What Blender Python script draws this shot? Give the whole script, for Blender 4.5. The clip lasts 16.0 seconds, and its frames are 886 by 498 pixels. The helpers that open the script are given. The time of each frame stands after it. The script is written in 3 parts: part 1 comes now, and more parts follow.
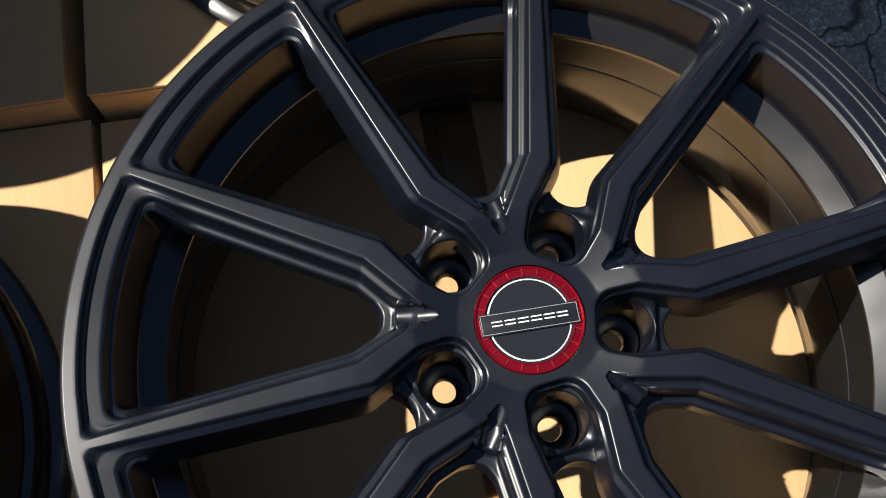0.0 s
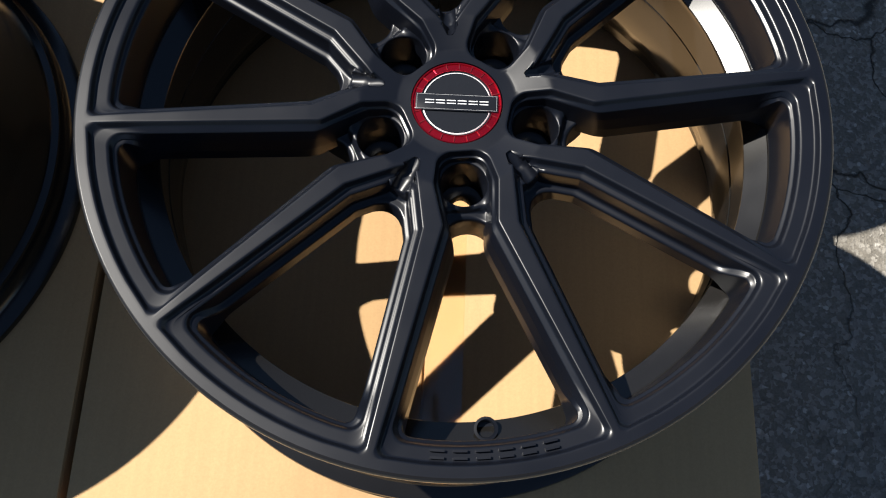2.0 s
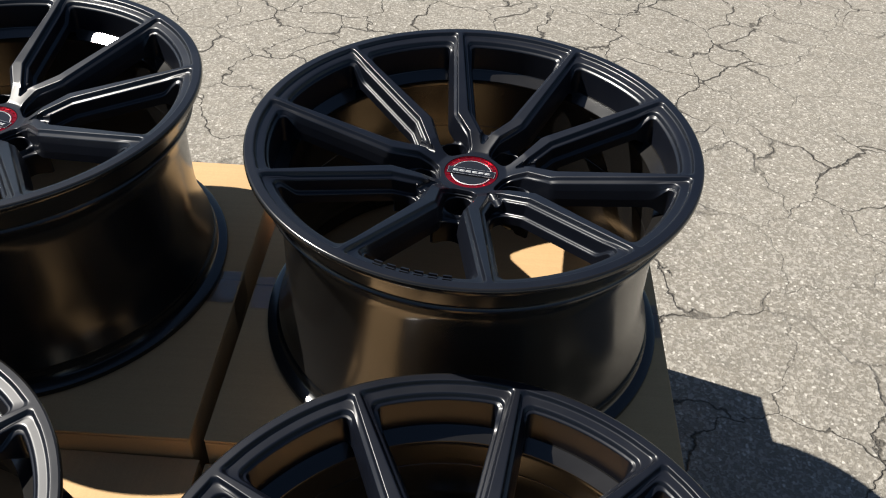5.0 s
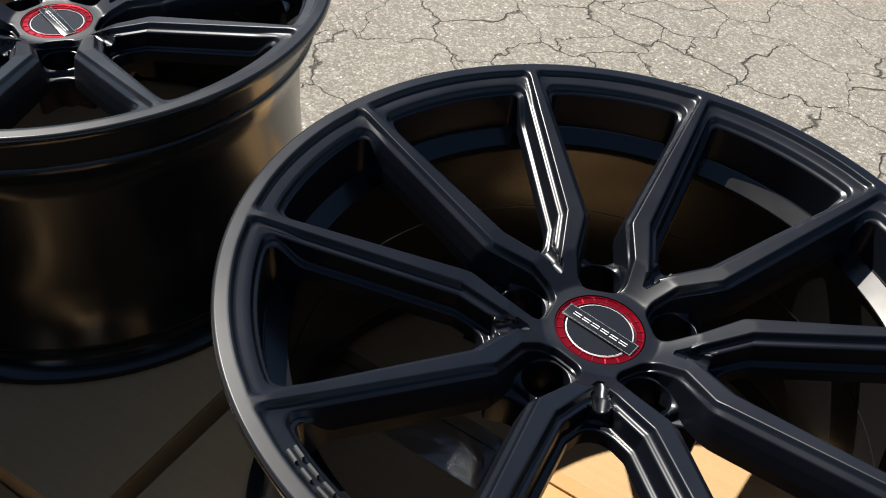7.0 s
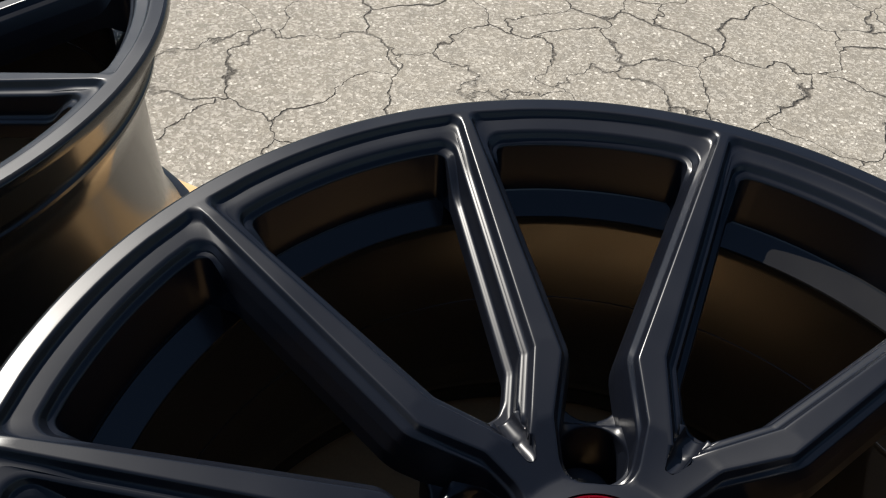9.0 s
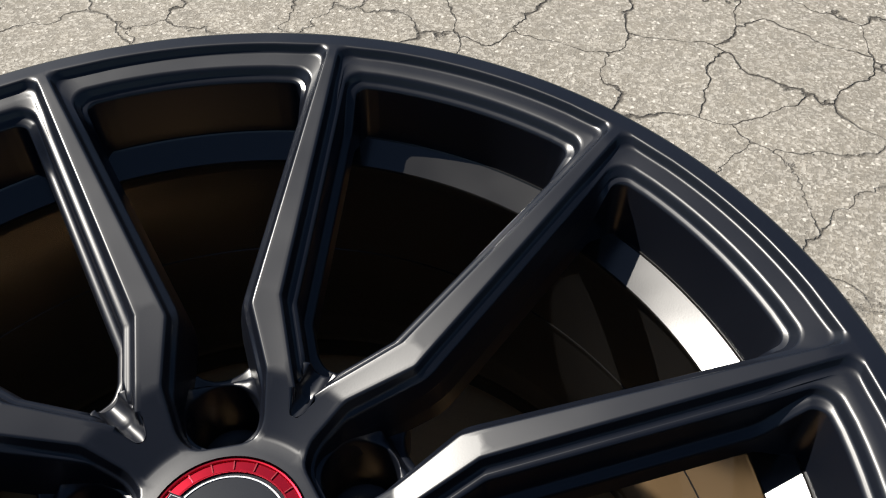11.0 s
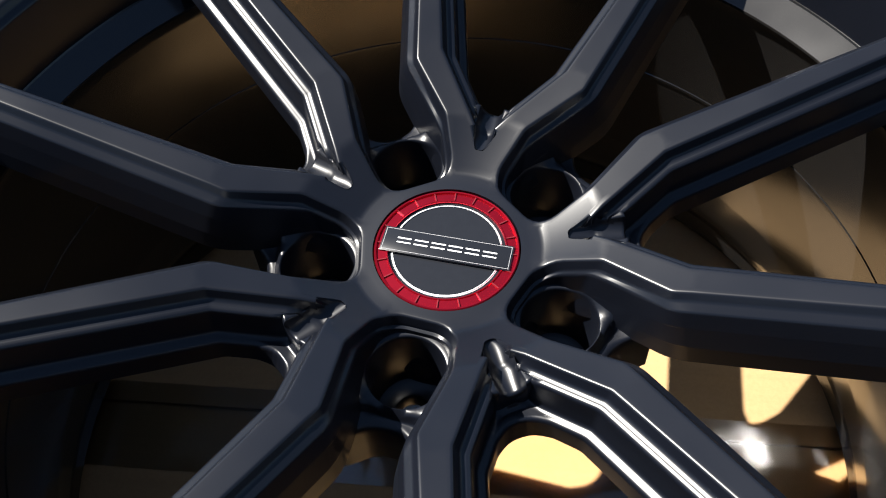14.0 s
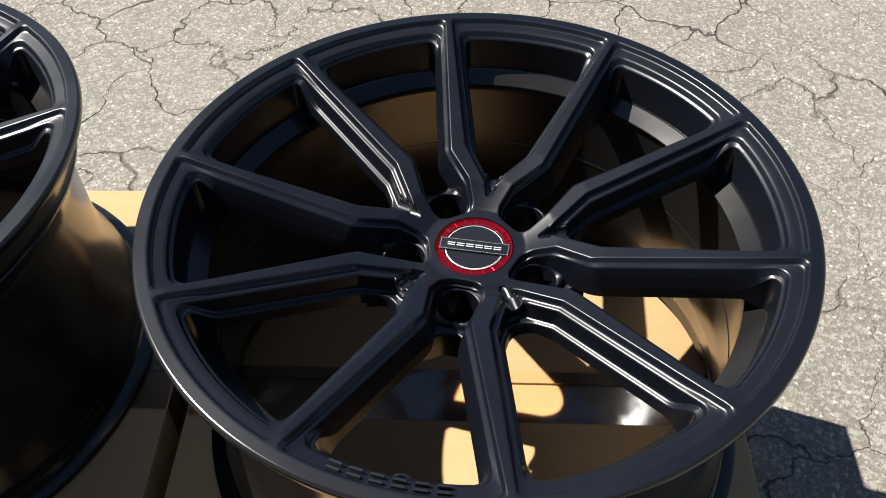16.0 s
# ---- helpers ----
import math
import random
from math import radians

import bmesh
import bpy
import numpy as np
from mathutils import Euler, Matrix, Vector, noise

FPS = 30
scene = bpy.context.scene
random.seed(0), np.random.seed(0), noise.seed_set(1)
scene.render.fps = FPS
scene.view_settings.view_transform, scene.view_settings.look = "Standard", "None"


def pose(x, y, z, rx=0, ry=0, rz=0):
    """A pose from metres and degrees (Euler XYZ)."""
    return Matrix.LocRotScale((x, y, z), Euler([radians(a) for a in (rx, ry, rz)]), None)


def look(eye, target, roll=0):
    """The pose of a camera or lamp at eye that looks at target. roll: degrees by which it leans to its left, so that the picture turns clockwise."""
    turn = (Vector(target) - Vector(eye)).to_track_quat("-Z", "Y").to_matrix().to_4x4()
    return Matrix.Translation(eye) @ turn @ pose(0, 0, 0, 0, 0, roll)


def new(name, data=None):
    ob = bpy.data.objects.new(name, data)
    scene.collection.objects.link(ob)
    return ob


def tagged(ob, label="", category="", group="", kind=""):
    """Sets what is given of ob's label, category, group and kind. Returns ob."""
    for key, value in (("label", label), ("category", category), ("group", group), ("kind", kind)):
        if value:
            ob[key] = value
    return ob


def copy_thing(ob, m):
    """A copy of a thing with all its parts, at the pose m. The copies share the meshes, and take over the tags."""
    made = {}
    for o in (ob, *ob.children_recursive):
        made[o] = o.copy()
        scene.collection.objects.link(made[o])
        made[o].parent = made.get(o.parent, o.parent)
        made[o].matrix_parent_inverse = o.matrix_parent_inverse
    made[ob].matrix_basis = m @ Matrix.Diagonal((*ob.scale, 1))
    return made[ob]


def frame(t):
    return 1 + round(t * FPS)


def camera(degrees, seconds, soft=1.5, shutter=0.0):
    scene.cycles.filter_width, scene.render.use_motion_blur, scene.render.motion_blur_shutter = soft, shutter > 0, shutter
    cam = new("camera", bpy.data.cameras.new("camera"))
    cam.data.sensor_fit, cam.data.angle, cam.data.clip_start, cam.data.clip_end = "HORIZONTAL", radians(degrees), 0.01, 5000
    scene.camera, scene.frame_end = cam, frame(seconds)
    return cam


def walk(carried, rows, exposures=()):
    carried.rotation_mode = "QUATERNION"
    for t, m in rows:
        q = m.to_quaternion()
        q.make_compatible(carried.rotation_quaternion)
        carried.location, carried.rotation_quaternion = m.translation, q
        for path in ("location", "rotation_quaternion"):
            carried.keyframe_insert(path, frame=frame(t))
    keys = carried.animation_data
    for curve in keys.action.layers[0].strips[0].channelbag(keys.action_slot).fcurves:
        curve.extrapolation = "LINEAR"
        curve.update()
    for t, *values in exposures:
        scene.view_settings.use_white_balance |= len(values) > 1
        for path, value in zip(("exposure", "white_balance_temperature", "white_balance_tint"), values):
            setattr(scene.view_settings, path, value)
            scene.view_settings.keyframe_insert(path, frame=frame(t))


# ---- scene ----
cam = camera(53.78, 16.0, soft=1.1)
ROWS = [
    (0.0, -0.0780, -0.1225, 1.0678, 18.82, -1.25, -6.44),
    (0.5, -0.0921, -0.1817, 1.0678, 15.26, -2.37, -0.18),
    (1.0, -0.0609, -0.2523, 1.0701, 14.70, -2.72, 3.25),
    (1.5, -0.0183, -0.2930, 1.0808, 15.87, -1.66, 4.77),
    (2.0, 0.0010, -0.3180, 1.1307, 19.28, -1.69, 5.09),
    (2.5, 0.0007, -0.3536, 1.2032, 25.10, -0.13, 5.39),
    (3.0, -0.0169, -0.3943, 1.2799, 32.15, -0.45, 5.08),
    (3.5, -0.0210, -0.4215, 1.3257, 40.21, -0.98, 4.57),
    (4.0, -0.0167, -0.4299, 1.3374, 46.53, -1.09, 4.13),
    (4.2, -0.0096, -0.4269, 1.3266, 48.47, -1.10, 3.91),
    (6.3, 0.0438, -0.0294, 1.1737, 48.70, -5.19, 23.95),
    (6.5, 0.0661, 0.0214, 1.1545, 48.08, -5.13, 28.04),
    (7.0, 0.0805, 0.1156, 1.1015, 46.55, -5.10, 35.76),
    (7.5, 0.0435, 0.1866, 1.0661, 45.70, -4.54, 38.27),
    (8.0, -0.0088, 0.2570, 1.0437, 45.49, -3.53, 37.23),
    (8.2, -0.0292, 0.2820, 1.0322, 45.41, -3.41, 36.54),
    (10.3, 0.0076, 0.4331, 0.9741, 44.07, -1.57, 19.15),
    (10.5, 0.0278, 0.4380, 0.9739, 43.63, -1.59, 17.88),
    (11.0, 0.0787, 0.4288, 0.9685, 42.56, -1.29, 15.31),
    (11.5, 0.1127, 0.3888, 0.9643, 41.26, -1.06, 13.63),
    (12.0, 0.1201, 0.3373, 0.9640, 39.73, -1.00, 12.69),
    (12.5, 0.1000, 0.2855, 0.9626, 38.64, 0.70, 13.30),
    (13.0, 0.0652, 0.2673, 0.9699, 37.00, 1.98, 12.62),
    (13.5, 0.0230, 0.2931, 0.9653, 35.88, 2.33, 11.04),
    (14.0, 0.0015, 0.3316, 0.9525, 35.01, 2.17, 8.09),
    (14.5, -0.0001, 0.3391, 0.9732, 33.02, 1.56, 7.54),
    (15.0, 0.0053, 0.2754, 1.0372, 35.61, 1.30, 6.32),
    (15.5, -0.0099, 0.1629, 1.1244, 38.69, 0.94, 5.43),
    (16.0, -0.0166, 0.0469, 1.1860, 42.14, 0.77, 5.02),
]

walk(cam, [(t, pose(x, y, z, rx, ry, rz)) for t, x, y, z, rx, ry, rz in ROWS], exposures=[(0.0, 1.16), (1.0, 1.1), (3.0, 1.02), (12.2, 1.06), (13.8, 1.55), (14.5, 1.8), (15.0, 1.65), (16.0, 1.18)])

# ---- light: clear sky, one high sun ----
SUN = Vector((0.78, -0.205, -1.0)).normalized()          # the way the sunlight travels
sun_el = math.asin(-SUN.z)
sun_az = math.atan2(-SUN.x, -SUN.y)                       # clockwise from +y
world = bpy.data.worlds.new("sky")
scene.world = world
world.use_nodes = True
wn = world.node_tree
wn.nodes.clear()
sky = wn.nodes.new("ShaderNodeTexSky")
sky.sky_type, sky.sun_disc = "NISHITA", False
sky.sun_elevation, sky.sun_rotation = sun_el, sun_az
sky.air_density, sky.dust_density, sky.ozone_density = 1.0, 0.15, 2.6
bg = wn.nodes.new("ShaderNodeBackground")
bg.inputs["Strength"].default_value = 0.034
wo = wn.nodes.new("ShaderNodeOutputWorld")
wn.links.new(sky.outputs[0], bg.inputs[0])
wn.links.new(bg.outputs[0], wo.inputs[0])
lamp = bpy.data.lights.new("sun", "SUN")
lamp.energy, lamp.angle, lamp.color = 4.75, radians(0.53), (1.0, 0.95, 0.87)
sun = new("sun", lamp)
sun.matrix_world = look((0, 0, 6), Vector((0, 0, 6)) + SUN)


# ---- materials ----
def material(name):
    m = bpy.data.materials.new(name)
    m.use_nodes = True
    nt = m.node_tree
    nt.nodes.clear()
    out = nt.nodes.new("ShaderNodeOutputMaterial")
    b = nt.nodes.new("ShaderNodeBsdfPrincipled")
    nt.links.new(b.outputs[0], out.inputs[0])
    return m, nt, b


def node(nt, kind, values=(), **props):
    n = nt.nodes.new(kind)
    for k, v in props.items():
        setattr(n, k, v)
    for k, v in dict(values).items():
        n.inputs[k].default_value = v
    return n


def noise_tex(nt, co, scale, detail=4.0, rough=0.55, dist=0.0):
    n = node(nt, "ShaderNodeTexNoise", {"Scale": scale, "Detail": detail, "Roughness": rough, "Distortion": dist})
    nt.links.new(co, n.inputs["Vector"])
    return n.outputs[0]


def ramp(nt, fac, stops):
    n = nt.nodes.new("ShaderNodeValToRGB")
    e = n.color_ramp.elements
    while len(e) < len(stops):
        e.new(0.5)
    for el, (p, c) in zip(e, stops):
        el.position, el.color = p, (c, c, c, 1) if isinstance(c, (int, float)) else (*c, 1)
    nt.links.new(fac, n.inputs[0])
    return n.outputs[0]


def mix(nt, fac, a, b, mode="MIX"):
    n = nt.nodes.new("ShaderNodeMix")
    n.data_type, n.blend_type = "RGBA", mode
    for sock, v in ((n.inputs[0], fac), (n.inputs[6], a), (n.inputs[7], b)):
        if isinstance(v, bpy.types.NodeSocket):
            nt.links.new(v, sock)
        else:
            sock.default_value = v if isinstance(v, (int, float)) else (*v, 1)
    return n.outputs[2]


def bump(nt, b, h, strength, dist, before=None):
    n = node(nt, "ShaderNodeBump", {"Strength": strength, "Distance": dist})
    nt.links.new(h, n.inputs["Height"])
    if before is not None:
        nt.links.new(before, n.inputs["Normal"])
    nt.links.new(n.outputs[0], b.inputs["Normal"])
    return n.outputs[0]


def coords(nt):
    return nt.nodes.new("ShaderNodeTexCoord").outputs["Object"]


def satin_black(name, base, rough):
    m, nt, b = material(name)
    co = coords(nt)
    big = noise_tex(nt, co, 9.0, 3)
    fine = noise_tex(nt, co, 1400.0, 2)
    nt.links.new(mix(nt, big, tuple(c * 0.8 for c in base), tuple(c * 1.25 for c in base)), b.inputs["Base Color"])
    r = node(nt, "ShaderNodeMapRange", {"From Min": 0.3, "From Max": 0.7, "To Min": rough - 0.04, "To Max": rough + 0.05})
    nt.links.new(big, r.inputs[0])
    nt.links.new(r.outputs[0], b.inputs["Roughness"])
    bump(nt, b, fine, 0.05, 0.00012)
    b.inputs["Specular IOR Level"].default_value = 0.47
    return m


BLACK = satin_black("satin_black_paint", (0.0036, 0.0046, 0.0080), 0.33)
BARREL = satin_black("satin_black_barrel", (0.009, 0.0085, 0.0082), 0.19)
BARREL.node_tree.nodes["Principled BSDF"].inputs["Specular IOR Level"].default_value = 0.47
BARREL.node_tree.nodes["Principled BSDF"].inputs["IOR"].default_value = 1.58


def simple(name, col, rough, metal=0.0, spec=0.5):
    m, nt, b = material(name)
    co = coords(nt)
    n = noise_tex(nt, co, 300.0, 3)
    nt.links.new(mix(nt, n, tuple(c * 0.88 for c in col), tuple(min(1, c * 1.1) for c in col)), b.inputs["Base Color"])
    b.inputs["Roughness"].default_value, b.inputs["Metallic"].default_value = rough, metal
    b.inputs["Specular IOR Level"].default_value = spec
    return m


RED = simple("red_anodised", (0.47, 0.012, 0.030), 0.22, 0.85)
# paler copy of the ring's red: the ribs' highlight put into their colour
RIB_HIGHLIGHT = simple("red_anodised_highlight", (0.60, 0.08, 0.09), 0.20, 0.8)
WHITE = simple("white_print", (0.78, 0.78, 0.78), 0.35)
GREYLINE = simple("grey_print", (0.36, 0.36, 0.37), 0.4)
CAPBLACK = simple("cap_black", (0.012, 0.013, 0.016), 0.22)


def cardboard(name, flip):
    m, nt, b = material(name)
    co = coords(nt)
    mp = node(nt, "ShaderNodeMapping")
    mp.inputs["Scale"].default_value = (3, 170, 3) if flip else (170, 3, 3)
    nt.links.new(co, mp.inputs[0])
    fl = noise_tex(nt, mp.outputs[0], 1.0, 2)
    big = noise_tex(nt, co, 4.0, 5, 0.6)
    fib = noise_tex(nt, co, 420.0, 4, 0.7)
    c = mix(nt, ramp(nt, big, [(0.3, 0.0), (0.75, 1.0)]), (0.48, 0.307, 0.150), (0.54, 0.357, 0.183))
    c = mix(nt, ramp(nt, fib, [(0.35, 0.0), (0.7, 0.35)]), c, (0.36, 0.225, 0.11))
    c = mix(nt, ramp(nt, fl, [(0.4, 0.0), (0.62, 0.16)]), c, (0.37, 0.235, 0.12))
    nt.links.new(c, b.inputs["Base Color"])
    b.inputs["Roughness"].default_value = 0.72
    b.inputs["Specular IOR Level"].default_value = 0.25
    n1 = bump(nt, b, fl, 0.12, 0.0006)
    bump(nt, b, fib, 0.10, 0.0002, n1)
    return m


CARD = cardboard("cardboard", False)
CARD_X = cardboard("cardboard_across", True)


def tape_material():
    m, nt, b = material("clear_packing_tape")
    out = nt.nodes["Material Output"]
    nt.nodes.remove(b)
    co = coords(nt)
    n = noise_tex(nt, co, 24.0, 2, 0.5, 0.5)
    w = noise_tex(nt, co, 160.0, 3)
    clear = node(nt, "ShaderNodeBsdfTransparent", {"Color": (0.96, 0.93, 0.87, 1)})
    gloss = node(nt, "ShaderNodeBsdfGlossy", {"Roughness": 0.15})
    n1 = node(nt, "ShaderNodeBump", {"Strength": 0.4, "Distance": 0.0030})
    nt.links.new(n, n1.inputs["Height"])
    n2 = node(nt, "ShaderNodeBump", {"Strength": 0.07, "Distance": 0.0006})
    nt.links.new(w, n2.inputs["Height"])
    nt.links.new(n1.outputs[0], n2.inputs["Normal"])
    nt.links.new(n2.outputs[0], gloss.inputs["Normal"])
    fr = node(nt, "ShaderNodeFresnel", {"IOR": 2.0})
    mx = nt.nodes.new("ShaderNodeMixShader")
    nt.links.new(fr.outputs[0], mx.inputs[0])
    nt.links.new(clear.outputs[0], mx.inputs[1])
    nt.links.new(gloss.outputs[0], mx.inputs[2])
    nt.links.new(mx.outputs[0], out.inputs[0])
    return m


TAPE = tape_material()


def asphalt():
    m, nt, b = material("old_asphalt")
    co = coords(nt)
    # aggregate: pale stones in a grey binder
    grain = nt.nodes.new("ShaderNodeTexNoise")
    grain.inputs["Scale"].default_value, grain.inputs["Detail"].default_value = 130.0, 3.0
    nt.links.new(co, grain.inputs["Vector"])
    warp = node(nt, "ShaderNodeVectorMath", operation="MULTIPLY_ADD")
    warp.inputs[1].default_value = (0.012, 0.012, 0.0)
    nt.links.new(grain.outputs["Color"], warp.inputs[0])
    nt.links.new(co, warp.inputs[2])
    vo = node(nt, "ShaderNodeTexVoronoi", {"Scale": 115.0, "Randomness": 1.0})
    nt.links.new(warp.outputs[0], vo.inputs["Vector"])
    vo2 = node(nt, "ShaderNodeTexVoronoi", {"Scale": 200.0, "Randomness": 1.0})
    nt.links.new(warp.outputs[0], vo2.inputs["Vector"])
    sep = nt.nodes.new("ShaderNodeSeparateColor")
    nt.links.new(vo.outputs["Color"], sep.inputs[0])
    sep2 = nt.nodes.new("ShaderNodeSeparateColor")
    nt.links.new(vo2.outputs["Color"], sep2.inputs[0])
    large = noise_tex(nt, co, 1.6, 5, 0.6)
    mid = noise_tex(nt, co, 22.0, 5, 0.65)
    fine = noise_tex(nt, co, 300.0, 4, 0.7)
    c = mix(nt, ramp(nt, large, [(0.3, 0.0), (0.72, 1.0)]), (0.190, 0.172, 0.142), (0.262, 0.240, 0.200))
    c = mix(nt, ramp(nt, mid, [(0.35, 0.0), (0.7, 0.7)]), c, (0.15, 0.14, 0.122))
    c = mix(nt, ramp(nt, fine, [(0.38, 0.0), (0.66, 0.60)]), c, (0.10, 0.091, 0.080))
    stone = ramp(nt, sep2.outputs[0], [(0.42, 0.0), (0.95, 0.52)])
    c = mix(nt, stone, c, (0.43, 0.405, 0.36))
    pale = ramp(nt, sep.outputs[0], [(0.86, 0.0), (0.89, 0.75)])
    near = ramp(nt, vo.outputs["Distance"], [(0.28, 1.0), (0.42, 0.0)])
    pale = mix(nt, 1.0, pale, near, "MULTIPLY")
    c = mix(nt, pale, c, (0.52, 0.49, 0.44))
    # cracks
    wob = nt.nodes.new("ShaderNodeTexNoise")
    wob.inputs["Scale"].default_value, wob.inputs["Detail"].default_value = 7.0, 6.0
    nt.links.new(co, wob.inputs["Vector"])
    add = node(nt, "ShaderNodeVectorMath", operation="MULTIPLY_ADD")
    add.inputs[1].default_value = (0.22, 0.22, 0.0)
    nt.links.new(wob.outputs["Color"], add.inputs[0])
    nt.links.new(co, add.inputs[2])
    ce = node(nt, "ShaderNodeTexVoronoi", {"Scale": 4.8, "Randomness": 1.0}, feature="DISTANCE_TO_EDGE")
    nt.links.new(add.outputs[0], ce.inputs["Vector"])
    width = ramp(nt, noise_tex(nt, co, 4.6, 4), [(0.46, 0.0), (0.74, 1.0)])
    wd = node(nt, "ShaderNodeMath", operation="MULTIPLY_ADD")
    nt.links.new(width, wd.inputs[0])
    wd.inputs[1].default_value, wd.inputs[2].default_value = 0.036, 0.0085
    dv = node(nt, "ShaderNodeMath", operation="DIVIDE")
    nt.links.new(ce.outputs["Distance"], dv.inputs[0])
    nt.links.new(wd.outputs[0], dv.inputs[1])
    crack = ramp(nt, dv.outputs[0], [(0.15, 1.0), (1.0, 0.0)])
    shift = node(nt, "ShaderNodeVectorMath", operation="ADD")
    shift.inputs[1].default_value = (7.3, 2.1, 0.0)
    nt.links.new(co, shift.inputs[0])
    seen = ramp(nt, noise_tex(nt, shift.outputs[0], 1.3, 2), [(0.38, 0.25), (0.52, 0.95)])
    crack = mix(nt, 1.0, crack, seen, "MULTIPLY")
    c = mix(nt, crack, c, (0.045, 0.04, 0.034))
    nt.links.new(c, b.inputs["Base Color"])
    b.inputs["Roughness"].default_value = 0.88
    b.inputs["Specular IOR Level"].default_value = 0.3
    h = mix(nt, 0.5, vo2.outputs["Distance"], fine)
    n1 = bump(nt, b, h, 0.65, 0.004)
    inv = ramp(nt, crack, [(0.0, 1.0), (1.0, 0.0)])
    bump(nt, b, inv, 0.8, 0.006, n1)
    return m


ASPHALT = asphalt()


# ---- mesh helpers ----
def mesh_object(name, verts, faces, mat, parent=None, label="", sharp=28.0):
    me = bpy.data.meshes.new(name)
    me.from_pydata([tuple(v) for v in verts], [], [tuple(f) for f in faces])
    me.validate()
    me.materials.append(mat)
    me.polygons.foreach_set("use_smooth", [True] * len(me.polygons))
    me.set_sharp_from_angle(angle=radians(sharp))
    ob = new(name, me)
    if parent is not None:
        ob.parent = parent
    if label:
        ob["label"] = label
    return ob


def part(name, bm, mat, parent, label="", sharp=28.0):
    me = bpy.data.meshes.new(name)
    bmesh.ops.recalc_face_normals(bm, faces=bm.faces)
    bm.to_mesh(me)
    bm.free()
    me.materials.append(mat)
    me.polygons.foreach_set("use_smooth", [True] * len(me.polygons))
    me.set_sharp_from_angle(angle=radians(sharp))
    ob = new(name, me)
    ob.parent = parent
    if label:
        ob["label"] = label
    return ob


def lathe(profile, n=160, closed=True):
    """verts and faces of a profile of (r, z) turned round the z axis"""
    verts, faces, k = [], [], len(profile)
    for i in range(n):
        a = 2 * math.pi * i / n
        verts += [(r * math.cos(a), r * math.sin(a), z) for r, z in profile]
    for i in range(n):
        j = (i + 1) % n
        for p in range(k if closed else k - 1):
            q = (p + 1) % k
            faces.append((i * k + q, j * k + q, j * k + p, i * k + p))
    return verts, faces


def box_bm(sx, sy, sz, bev=0.0, at=(0, 0, 0), seg=2):
    bm = bmesh.new()
    bmesh.ops.create_cube(bm, size=1.0, matrix=Matrix.Translation(at) @ Matrix.Diagonal((sx, sy, sz, 1)))
    if bev:
        bmesh.ops.bevel(bm, geom=bm.edges[:], offset=bev, segments=seg, affect="EDGES", profile=0.5)
    return bm


# ---- ground ----
bm = bmesh.new()
bmesh.ops.create_grid(bm, x_segments=8, y_segments=8, size=400)
ground = part("ground", bm, ASPHALT, None)
tagged(ground, "weathered grey asphalt, cracked, with pale aggregate", "ground", kind="structure")


# ---- the wheels ----
R_OUT, R_RIM = 0.2748, 0.2655


def smooth01(x, a, b):
    t = min(1.0, max(0.0, (x - a) / (b - a)))
    return t * t * (3 - 2 * t)


def offset_polygon(pts, offs):
    """pts counter-clockwise; edge i, from point i on, moves inwards by offs[i]"""
    n, lines = len(pts), []
    for i in range(n):
        (x0, y0), (x1, y1) = pts[i], pts[(i + 1) % n]
        dx, dy = x1 - x0, y1 - y0
        l = math.hypot(dx, dy)
        nx, ny = -dy / l, dx / l
        lines.append((x0 + nx * offs[i], y0 + ny * offs[i], dx / l, dy / l))
    out = []
    for i in range(n):
        ax, ay, adx, ady = lines[i - 1]
        bx, by, bdx, bdy = lines[i]
        cr = adx * bdy - ady * bdx
        if abs(cr) < 1e-4:
            out.append((bx, by))
            continue
        s = ((bx - ax) * bdy - (by - ay) * bdx) / cr
        out.append((ax + adx * s, ay + ady * s))
    return out


def fillet(pts, radii, counts):
    n, out = len(pts), []
    for i in range(n):
        p = Vector(pts[i])
        if counts[i] == 0:
            out.append(p)
            continue
        a, b = Vector(pts[i - 1]) - p, Vector(pts[(i + 1) % n]) - p
        la, lb = a.length, b.length
        a.normalize(), b.normalize()
        half = a.angle(b) / 2
        t = min(radii[i] / math.tan(half), la * 0.48, lb * 0.48)
        r = t * math.tan(half)
        c = p + (a + b).normalized() * (r / math.sin(half))
        s0, s1 = p + a * t - c, p + b * t - c
        a0, a1 = math.atan2(s0.y, s0.x), math.atan2(s1.y, s1.x)
        d = (a1 - a0 + math.pi) % (2 * math.pi) - math.pi
        for k in range(counts[i] + 1):
            w = a0 + d * k / counts[i]
            out.append(Vector((c.x + r * math.cos(w), c.y + r * math.sin(w))))
    return out


def densify(pts, step, least=None):
    """adds points along long straight runs; returns (index, fraction) pairs to use on every loop"""
    plan, n = [], len(pts)
    for i in range(n):
        l = (pts[(i + 1) % n] - pts[i]).length
        k = max(1, int(l / step), least(pts[i], pts[(i + 1) % n]) if least else 1)
        plan += [(i, j / k) for j in range(k)]
    return plan


def apply_plan(pts, plan):
    n = len(pts)
    return [pts[i] * (1 - f) + pts[(i + 1) % n] * f for i, f in plan]


ARC = 12
TIP = radians(18 + 1.3)
DEL = radians(1.23)


def rim_arc(a0, a1, r):
    """points from angle a0 to a1 off the +y axis (positive to +x)"""
    u = [0.0] + [0.17 + 0.66 * i / (ARC - 2) for i in range(ARC - 1)] + [1.0]
    return [(r * math.sin(a0 + (a1 - a0) * w), r * math.cos(a0 + (a1 - a0) * w)) for w in u]


